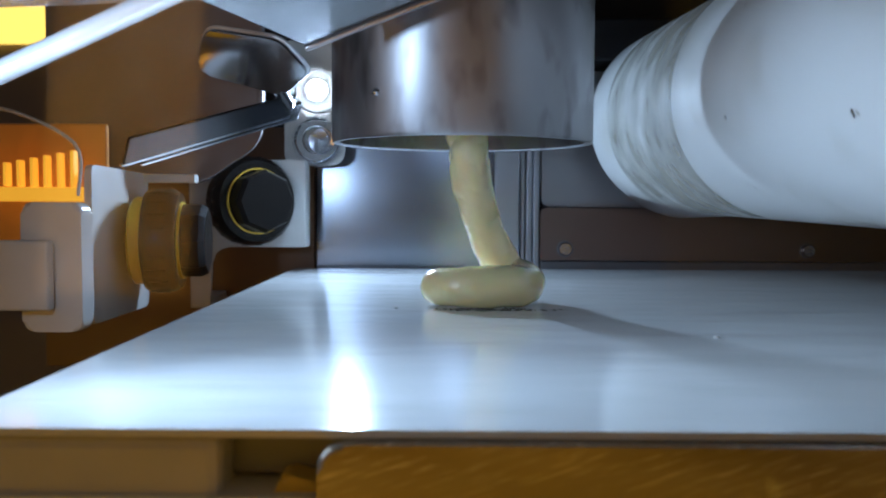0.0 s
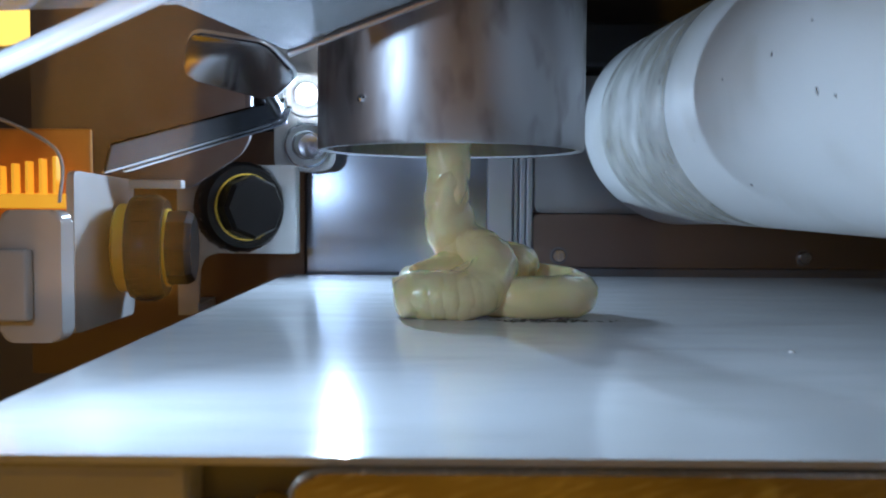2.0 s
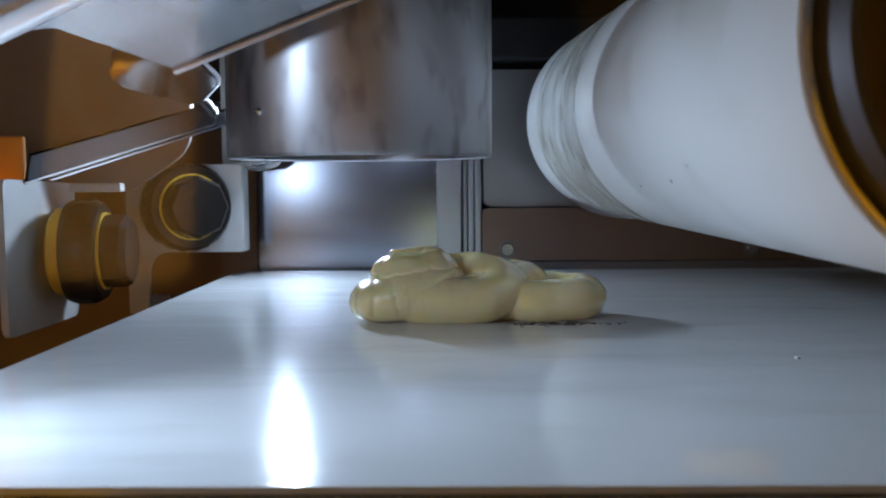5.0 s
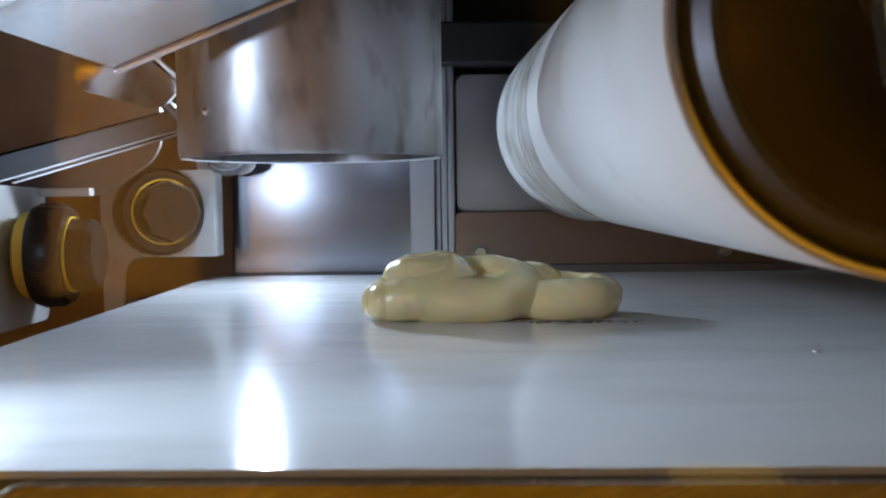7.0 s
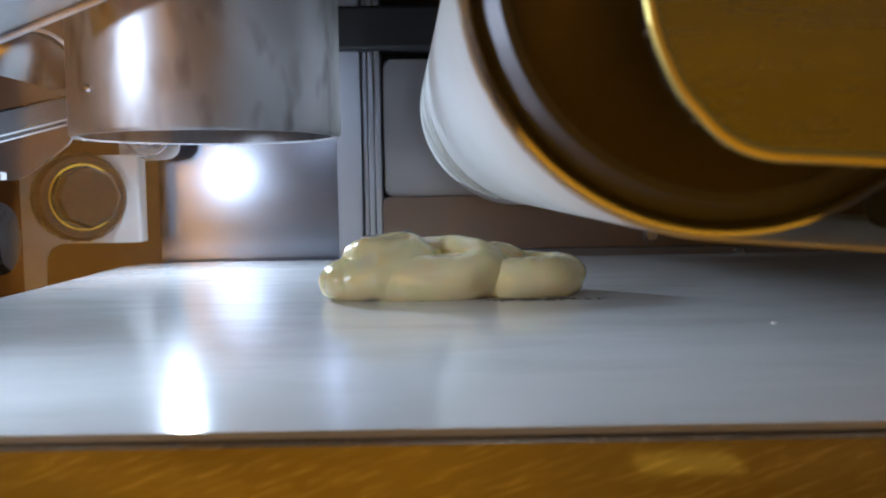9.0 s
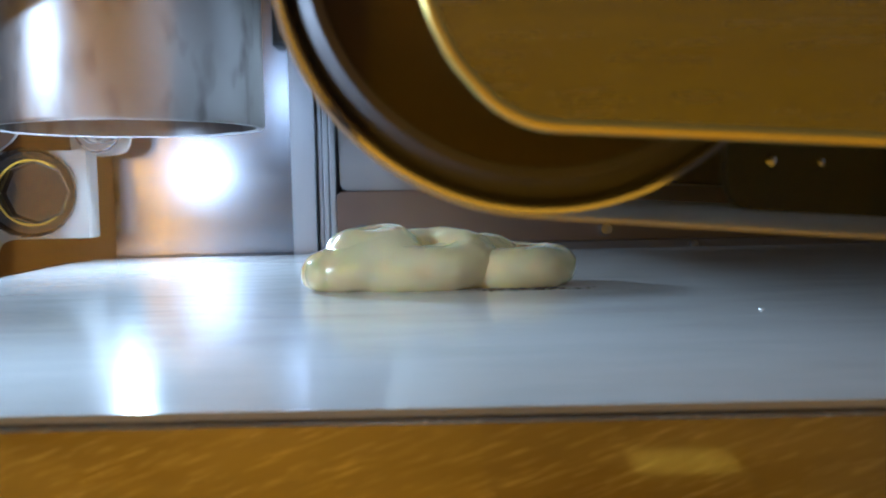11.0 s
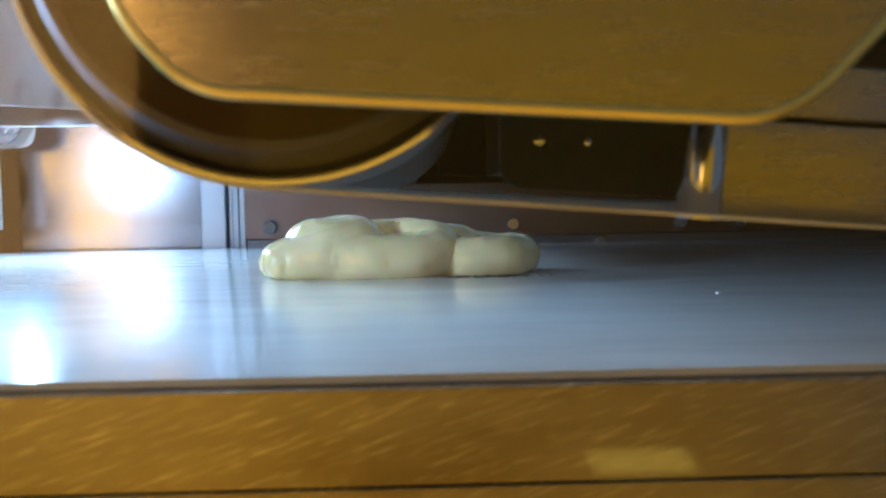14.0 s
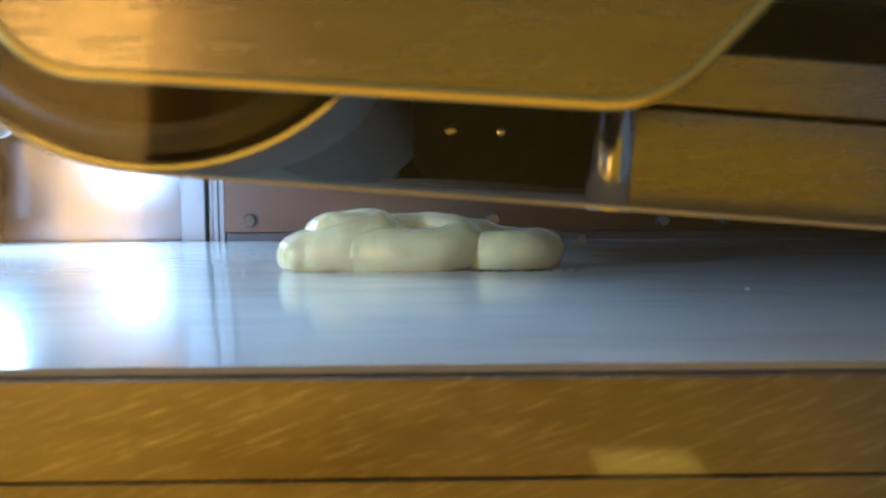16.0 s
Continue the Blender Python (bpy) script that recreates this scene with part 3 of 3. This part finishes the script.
for lz, glow in ((9.6, True), (7.0, False)):
    into(part("lens", lathe([(0.001, 1.3), (0.6, 1.2), (1.1, 0.85), (1.35, 0.3), (1.4, 0.0), (0.001, 0.0)], 28, None, pose(-7.6, 17.1, lz, 90, 0, 10), closed=False), CLEAR, None, "clear ribbed lens", True), lamp)
    for ring_r in (1.15, 0.7):
        into(part("lens_ring", lathe([(ring_r - 0.06, 0.0), (ring_r + 0.06, 0.0), (ring_r, 0.1)], 28, None, pose(-7.45, 15.75 + 0.25 * (ring_r > 1), lz, 90, 0, 10)), CLEAR, None, "", True), lamp)
    into(part("emitter", lathe([(0.001, 0.2), (0.55, 0.2), (0.55, 0.0), (0.001, 0.0)], 20, None, pose(-7.4, 15.6 if glow else 17.0, lz, 90, 0, 10), closed=False), LEDGLOW if glow else POLISHED, None, "", True), lamp)

# clip arms and tab near the chute
arm = empty("latch_arm", -9.8, 6, 7)
tagged(arm, "shiny bent steel latch arm beside the nozzle", "latch")
for off, w in ((0.0, 1.2), (2.0, 0.9)):
    a, b = Vector((-12.2, 1.2 + off, 5.55)), Vector((-7.7, 10.0 + off, 8.2))
    d = (b - a).normalized()
    across = d.cross(Vector((0.55, -0.3, 1))).normalized()
    m = Matrix((d, across, d.cross(across))).transposed().to_4x4()
    m.translation = (a + b) / 2
    bm = box(-(b - a).length / 2, (b - a).length / 2, -0.07, 0.07, -w / 2, w / 2, 0.04)
    bmesh.ops.transform(bm, matrix=m, verts=bm.verts)
    into(part("blade", bm, DARKCHROME, None, "flat dark polished blade"), arm)
    side = m.to_3x3() @ Vector((0, 0, w / 2))
    into(part("blade_edge", tube([a + side, (a + b) / 2 + side, b + side], [0.1, 0.1, 0.1], 8), POLISHED, None, "bright rolled edge", True), arm)
bm = prism(rounded([(-2.3, -1.0), (1.5, -1.1), (2.5, 0.3), (1.2, 1.4), (-1.9, 1.1)], [0.6, 0.6, 0.4, 0.5, 0.6]), -0.14, 0.14, "z", bevel=0.1)
bmesh.ops.transform(bm, matrix=pose(-8.5, 5.0, 9.35, 128, 14, -4), verts=bm.verts)
into(part("tab", bm, TABSTEEL, None, "rounded polished tab", True), arm)
rim = [Vector((a, b, -0.16)) for a, b in rounded([(-2.3, -1.0), (1.5, -1.1), (2.5, 0.3), (1.2, 1.4), (-1.9, 1.1)], [0.6, 0.6, 0.4, 0.5, 0.6])]
rim = [pose(-8.5, 5.0, 9.35, 128, 14, -4) @ v for v in rim + rim[:1]]
# The rim's highlight is painted by its white colour.
into(part("tab_rim", tube(rim, [0.09] * len(rim), 8, steps=1), HIGHLIGHTWHITE, None, "rolled rim with its bright highlight painted white", True), arm)
into(part("tab_stem", tube([(-8.0, 6.0, 9.2), (-7.9, 8.0, 8.7), (-7.8, 9.6, 8.2)], [0.3, 0.3, 0.3], 10), DARKCHROME, None, "", True), arm)
guard = part("guard_plate", prism(rounded([(-20, 5.0), (-12.5, 4.6), (-9.5, 6.6), (-9.5, 16), (-20, 16)], [0.5, 0.5, 1.0, 0, 0]), 12.0, 12.3, bevel=0.05), GUARD)
tagged(guard, "bent brownish steel guard plate beside the sensors", "guard")
for gx, gz in ((-18.5, 14.5), (-18.5, 6.2), (-11.0, 14.5)):
    part("rivet", lathe([(0.001, 0.2), (0.25, 0.16), (0.35, 0.0), (0.001, 0.0)], 14, None, pose(gx, 12.0, gz, 90, 0, 0), closed=False), STEEL, guard, "", True)
part("guard_edge", box(-9.75, -9.45, 11.9, 12.45, 7.4, 16, 0.08), GUARD, guard, "thick polished guard edge")
# Rod added for a bright edge line; its highlight is painted white.
rod = part("highlight_rod", tube([(-13.0, -10, 5.85), (-9.0, -10, 7.65), (-5.0, -10, 9.5)], [0.27, 0.27, 0.27], 14), HIGHLIGHTWHITE, None, "", True)
tagged(rod, "white rod painting the bright edge highlight beside the chute", "rod")
# Backlit amber plastic fins; their backlight is painted as emission.
comb = empty("amber_comb", -17, 5, 4)
tagged(comb, "amber plastic comb with upright fins, its backlight painted as glow", "light bar")
for i in range(7):
    into(part("fin", box(-19.2 + 0.55 * i, -19.03 + 0.55 * i, 5.0, 5.5, 4.35 - 0.02 * i, 5.2 + 0.1 * i, 0.06), COMBGLOW), comb)
# Plate added only to paint the orange haze here.
into(part("haze_plate", box(-24, -14.9, 6.4, 6.7, 1.5, 7.0, 0.1), HAZEPLATE, None, "amber plate added to paint the orange haze"), comb)
into(part("base", box(-19.6, -15.3, 4.9, 5.8, 3.7, 4.3, 0.1), COMBGLOW), comb)
frame_wire = part("frame_edge", tube([(-18.5, 2.5, 6.6), (-17.3, 2.5, 7.2), (-14.6, 2.5, 5.9), (-14.5, 2.5, 4.0)], [0.07] * 4, 8), GREYPLASTIC, None, "", True)
tagged(frame_wire, "pale plastic frame edge beside the amber comb", "frame")
ret = part("return_roller", lathe([(0.3, -15.5), (1.5, -15.5), (1.6, -15.3), (1.6, 17.3), (0.3, 17.5)], 40, None, pose(-6.9, 0, -3.3, -90, 0, 0)), GREYPLASTIC, None, "", True)
tagged(ret, "cream plastic roller below the belt", "roller")
wedge = part("yellow_block", prism(rounded([(-4.0, -2.6), (-2.3, -2.6), (-2.65, -1.0), (-3.3, -0.85)], 0.15), -15.9, -15.2, bevel=0.1), YELLOW)
tagged(wedge, "small yellow block under the conveyor rail", "block")
# Unseen glowing wall added behind the camera, with gaps for the farther glow panels.
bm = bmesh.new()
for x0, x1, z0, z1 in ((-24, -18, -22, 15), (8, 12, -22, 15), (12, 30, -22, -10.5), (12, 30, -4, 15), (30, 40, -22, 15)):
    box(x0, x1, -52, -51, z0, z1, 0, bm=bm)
door = part("amber_backdrop", bm, BACKDROPGLOW)
# Brighter glow added to warm the left end of the side rail.
part("lower_panel", box(-18, 8, -52, -51, -22, -1, 0), PANELGLOW, door, "brighter amber glow panel added for the rail's left end")
guard_pane = part("front_guard_pane", box(-40, 60, -24.3, -24, -21.95, 17, 0), PANE)
guard_pane.visible_shadow = False
structure(guard_pane, "clear acrylic front guard pane before the machine", "pane")
# Unseen glowing tray and side panel, added to warm lower and left-facing edges.
under = part("amber_glow_tray", box(-24, 36, -50.8, -18.5, -22.6, -22, 0.2), TRAYGLOW)
side_panel = part("amber_side_panel", box(-46, -45, -52, -14, -22, 15, 0.2), SIDEGLOW)
structure(side_panel, "unseen amber glowing panel added at the left for warm reflections", "cover")
structure(under, "unseen amber glowing tray added below for warm reflections", "cover")
structure(door, "unseen amber glowing wall added behind the camera for warm reflections", "door")
structure(part("wall_room", box(-190, -30, 136, 140, -80, 120, 0), ROOMWALL), "dim brown room wall far behind the machine", "wall")
structure(part("floor_room", box(-330, 190, -620, 140, -84, -80, 0), ROOMWALL), "dim room floor under the machine", "floor")
structure(part("wall_room_front", box(-330, 190, -624, -620, -84, 200, 0), ROOMWALL), "dim room wall facing the machine's front", "wall")
# Unseen glowing panel, its outline fitted to the amber veil in the pane.
veil_panel = part("amber_veil_panel", prism([(-285, -61), (-182, -61), (-165, 165), (-262, 165)], -619, -612, bevel=2), AMBERVEIL)
structure(veil_panel, "unseen tall glowing panel added for the amber veil in the pane", "window")
# Glowing slab added out of view, mirrored in the pane as a yellow patch.
floor_reflection_panel = part("floor_reflection_panel", box(66, 96, -280, -264, -80, -78, 0.5), FLOORGLOW)
tagged(floor_reflection_panel, "unseen yellow glowing slab added for a patch mirrored in the pane", "light panel")
machine_stand = part("machine_stand", box(-58, 93, -58, 27, -80, -32.2, 0.5), DARKSTEEL)
structure(machine_stand, "dark steel stand under the machine base", "stand")
far_window = part("window_1", box(-88, -72, 134, 136, 33, 48, 0.5), ROOMGLOW)
structure(far_window, "bright yellow window far behind the machine", "window")

# ---- dough ----
SPEED = 1.125
dough = empty("dough", 0, 0, 0)
tagged(dough, "pale yellow coil of wet dough on the belt", "dough")
# The rope as it is laid on the belt, up to 2.7 s: time laid, place on the belt, radius.
LAID = [(-0.50, (-0.4, 1.0, 0.70), 0.68), (-0.36, (0.5, 0.7, 0.72), 0.74), (-0.22, (1.7, 0.8, 0.74), 0.76), (-0.10, (2.4, 1.7, 0.80), 0.74),
        (0.02, (1.9, 2.6, 1.05), 0.68), (0.15, (0.7, 2.8, 1.15), 0.64), (0.30, (-0.8, 2.7, 1.05), 0.62), (0.42, (-2.1, 2.2, 0.88), 0.64),
        (0.53, (-2.7, 1.5, 0.76), 0.68), (0.64, (-2.2, 0.8, 0.76), 0.70), (0.76, (-1.3, 1.4, 1.25), 0.68), (0.90, (-0.2, 2.0, 1.75), 0.66),
        (1.00, (0.2, 2.3, 1.85), 0.68), (1.10, (-0.2, 2.7, 1.90), 0.70), (1.24, (-1.3, 2.6, 1.80), 0.70), (1.35, (-2.6, 1.8, 1.35), 0.72),
        (1.46, (-3.4, 1.0, 0.84), 0.76), (1.57, (-2.5, 0.2, 0.80), 0.80), (1.66, (-1.3, 0.4, 0.95), 0.80), (1.76, (-0.7, 1.2, 1.70), 0.74),
        (1.88, (-1.3, 2.0, 2.35), 0.72), (2.00, (-1.7, 2.5, 2.45), 0.74), (2.10, (-2.7, 2.4, 2.25), 0.76), (2.22, (-3.8, 1.7, 1.95), 0.80),
        (2.35, (-4.5, 0.9, 1.60), 0.72), (2.46, (-3.8, 0.4, 1.50), 0.80), (2.54, (-2.9, 0.7, 1.90), 0.76), (2.60, (-2.7, 1.3, 2.40), 0.70),
        (2.65, (-3.2, 1.8, 2.75), 0.68), (2.70, (-3.9, 1.5, 2.75), 0.66), (2.74, (-3.6, 0.9, 2.85), 0.64), (2.78, (-2.9, 1.1, 3.05), 0.62),
        (2.82, (-2.8, 1.6, 3.15), 0.60), (2.86, (-3.3, 1.7, 3.30), 0.58)]


def ramp(t, table):
    for (t0, a), (t1, b) in zip(table, table[1:]):
        if t < t1:
            return a + (b - a) * max(0.0, (t - t0) / (t1 - t0))
    return table[-1][1]


def settled(c, t):
    """The pile is narrow and high at first, then sinks and spreads as it rides along."""
    fx = ramp(t, ((0.0, 1.0), (2.3, 1.0), (3.0, 1.17), (4.0, 1.22), (7.0, 1.31), (9.0, 1.37), (12.5, 1.49), (16.0, 1.58)))
    fz = ramp(t, ((0.0, 1.0), (2.5, 1.0), (3.0, 0.80), (3.5, 0.64), (4.5, 0.52), (7.0, 0.44), (16.0, 0.36)))
    hang = max(0.0, min(1.0, (-c[0] - 2.9) / 1.3)) * (c[2] < 2.6)
    fz *= 1 - hang * ramp(t, ((0.0, 0.0), (2.5, 0.0), (3.0, 0.55), (3.6, 0.85), (16.0, 1.0)))
    x = c[0] if c[0] > -1.0 else -1.0 + (c[0] + 1.0) * fx
    z = c[2] if c[2] < 0.72 else 0.72 + (c[2] - 0.72) * fz
    return Vector((x, c[1], z - ramp(t, ((0.0, 0.0), (4.0, 0.02), (16.0, 0.12)))))


def laid(t):
    """Place and radius of the rope laid at the time t, on a smooth line through LAID."""
    k = max(i for i in range(len(LAID) - 1) if i == 0 or LAID[i][0] <= t)
    u = max(0.0, min(1.0, (t - LAID[k][0]) / (LAID[k + 1][0] - LAID[k][0])))
    p0, p1, p2, p3 = (Vector(LAID[max(0, min(len(LAID) - 1, k + i))][1]) for i in (-1, 0, 1, 2))
    p = 0.5 * (2 * p1 + (p2 - p0) * u + (2 * p0 - 5 * p1 + 4 * p2 - p3) * u * u + (3 * p1 - p0 - 3 * p2 + p3) * u ** 3)
    return p, LAID[k][2] * (1 - u) + LAID[k + 1][2] * u


# pieces at even steps along the rope
STEP = 0.3
fine_line = [(t, *laid(t)) for t in (LAID[0][0] + 0.004 * i for i in range(int((LAID[-1][0] - LAID[0][0]) / 0.004) + 1))]
PIECES, gone = [], STEP
for (_, p, _), (t, q, r) in zip(fine_line, fine_line[1:]):
    gone += (q - p).length
    if gone >= STEP:
        gone = 0.0
        PIECES.append((t, q, r))
SETTLE = 10.0
REST = [settled(p, SETTLE) for _, p, _ in PIECES]
WAY = [(REST[min(i + 1, len(REST) - 1)] - REST[max(i - 1, 0)]).normalized() for i in range(len(REST))]
BALLS = np.array([(*(c + d * h), r) for c, d, (_, _, r) in zip(REST, WAY, PIECES) for h in (-0.25, 0.25)])


def pile_depth(P, balls):
    """Signed distance of points to the pile with its creases rounded out."""
    d = np.linalg.norm(P[:, None, :] - balls[None, :, :3], axis=2) - balls[None, :, 3]
    return 0.27 - np.log(np.exp(-6.0 * d).sum(1)) / 6.0


def blend(bm, centre, reach):
    """Fills the creases between neighbouring ropes and roughens the skin."""
    P0 = np.array([v.co[:] for v in bm.verts])
    near = BALLS[np.linalg.norm(BALLS[:, :3] - np.array(centre), axis=1) < 2.7]
    P = P0.copy()
    e = 0.02
    for _ in range(4):
        f = pile_depth(P, near)
        grad = np.stack([(pile_depth(P + e * np.eye(3)[i], near) - f) / e for i in range(3)], 1)
        grad /= np.maximum(np.linalg.norm(grad, axis=1, keepdims=True), 0.3)
        P = P - grad * np.clip(f, -0.2, 0.2)[:, None]
    moved = np.linalg.norm(P - P0, axis=1)
    limit = np.where(pile_depth(P0, near) < 0, reach, 0.06)
    P = P0 + (P - P0) * np.minimum(1.0, limit / np.maximum(moved, 1e-6))[:, None]
    for v, p, g in zip(bm.verts, P, grad):
        w = Vector(p)
        v.co = w + Vector(g) * (0.08 * noise.noise(w * 0.9) + 0.05 * noise.noise(w * 2.1 + Vector((7, 1, 3))) + 0.012 * noise.noise(w * 6))


ROPES = []
for (t, p, r), c, d in zip(PIECES, REST, WAY):
    bm = tube([c - d * 0.45, c, c + d * 0.45], [r, r, r], 26, 1.0, steps=5)
    blend(bm, c, 0.18 if t > 1.4 else 0.12 if t > -0.35 else 0.02)
    bmesh.ops.smooth_vert(bm, verts=bm.verts, factor=0.5, use_axis_x=True, use_axis_y=True, use_axis_z=True)
    bmesh.ops.translate(bm, vec=-c, verts=bm.verts)
    ROPES.append((part("dough_coil", bm, DOUGH, dough, "", True), t, p, d))

crumbs = empty("crumbs")
tagged(crumbs, "dark crumbs sticking to the belt around the dough", "crumbs", kind="stuff")
rng = random.Random(5)
bm = bmesh.new()
for i in range(150):
    cx, cy = rng.gauss(1.0, 0.9), rng.gauss(-0.05, 0.22)
    s = rng.uniform(0.02, 0.06)
    bmesh.ops.create_icosphere(bm, subdivisions=1, radius=s, matrix=Matrix.Translation((cx, cy, 0.01)) @ Matrix.Diagonal((1.5, 1, 0.5, 1)))
part("crumb_scatter", bm, DIRT, crumbs)

speck = part("flour_speck", lathe([(0.001, 0.0), (0.09, 0.0), (0.07, 0.05), (0.001, 0.06)], 10, None, pose(7.1, -6.1, 0.002), closed=False), GREYPLASTIC)
tagged(speck, "tiny white flour speck on the belt", "speck")
flecks = empty("belt_flecks", UX, 0, UZ)
tagged(flecks, "dark flecks stuck on the upper belt", "flecks", kind="stuff")
bm = bmesh.new()
for i in range(26):
    a, y = radians(rng.uniform(120, 330)), rng.uniform(-13, 14)
    s = rng.uniform(0.03, 0.1)
    r = NEAR[2] + (FAR[2] - NEAR[2]) * (y - UY0) / (UY1 - UY0)
    m = Matrix.Translation((r * math.cos(a), y, r * math.sin(a))) @ Matrix.Rotation(-a, 4, "Y") @ Matrix.Diagonal((0.2, 1, rng.uniform(0.8, 2), 1))
    bmesh.ops.create_icosphere(bm, subdivisions=1, radius=s, matrix=m)
part("fleck_scatter", bm, DIRT, flecks)


TOP = Vector((0.15, 1.5, 8.2))  # where the stream leaves the nozzle
# centimetres of rope a second
FLOW = ((0.0, 11.0), (2.2, 11.0), (2.5, 17.0), (2.62, 26.0), (2.68, 20.0), (2.86, 11.0))


def stream(t, ahead):
    """World place of the rope that will be laid the given seconds later, on its way down from the nozzle."""
    foot, nxt = laid(t)[0] + Vector((SPEED * t, 0, 0)), laid(t + 0.22)[0] + Vector((SPEED * t, 0, 0))
    low = foot + (nxt - foot) * 0.4 + Vector((0, 0, 0.6))
    knee = Vector((0.7 * TOP.x + 0.3 * nxt.x, 0.5 * (TOP.y + nxt.y), max(nxt.z, foot.z) + 2.4))
    way = ramp(t, FLOW) * ahead / ((low - foot).length * 0.8 + (knee - low).length + (TOP - knee).length)
    if way >= 1:
        return TOP + Vector((0, 0, min((way - 1) * 7, 1.2) + 0.15 * max(0, (way - 1) * 7 - 1.2)))
    return foot * (1 - way) ** 3 + low * 3 * way * (1 - way) ** 2 + knee * 3 * way * way * (1 - way) + TOP * way ** 3


def motions():
    for thing in (dough, crumbs, speck):
        walk(thing, [(t, pose(SPEED * t * CM, 0, 0)) for t in (0.0, 4.0, 8.0, 12.0, 16.0)])
    walk(flecks, [(t, pose(UX * CM, 0, UZ * CM, 0, -13.1 * t, 0)) for t in (0.0, 2.0, 4.0, 6.0, 8.0, 10.0, 12.0, 14.0, 16.0)])
    for i, (ob, lands, p, rest_way) in enumerate(ROPES):
        def place(t, k):
            _, when, q = ROPES[k][:3]
            back = Vector((SPEED * t, 0, 0))
            return settled(q, t) if t >= when else stream(t, when - t) - back

        times = [0.0] if lands < 0.75 else [0.0, lands - 0.75]
        t = max(0.1, math.ceil((lands - 0.75) * 10 + 0.5) / 10)
        while t < min(lands + 0.1, 3.0):
            times.append(t)
            t += 0.1
        times += [t for t in (2.5, 2.75, 3.0, 3.5, 4.5, 7.0, 10.0, 13.0, 16.0) if t > times[-1] + 0.06]
        rows = []
        for t in times:
            a, b = place(t, max(i - 1, 0)), place(t, min(i + 1, len(ROPES) - 1))
            d = (b - a).normalized() if (b - a).length > 1e-3 else Vector((0, 0, 1))
            q = rest_way.rotation_difference(d)
            rows.append((t, Matrix.Translation(place(t, i) * CM) @ q.to_matrix().to_4x4()))
        walk(ob, rows)


motions()
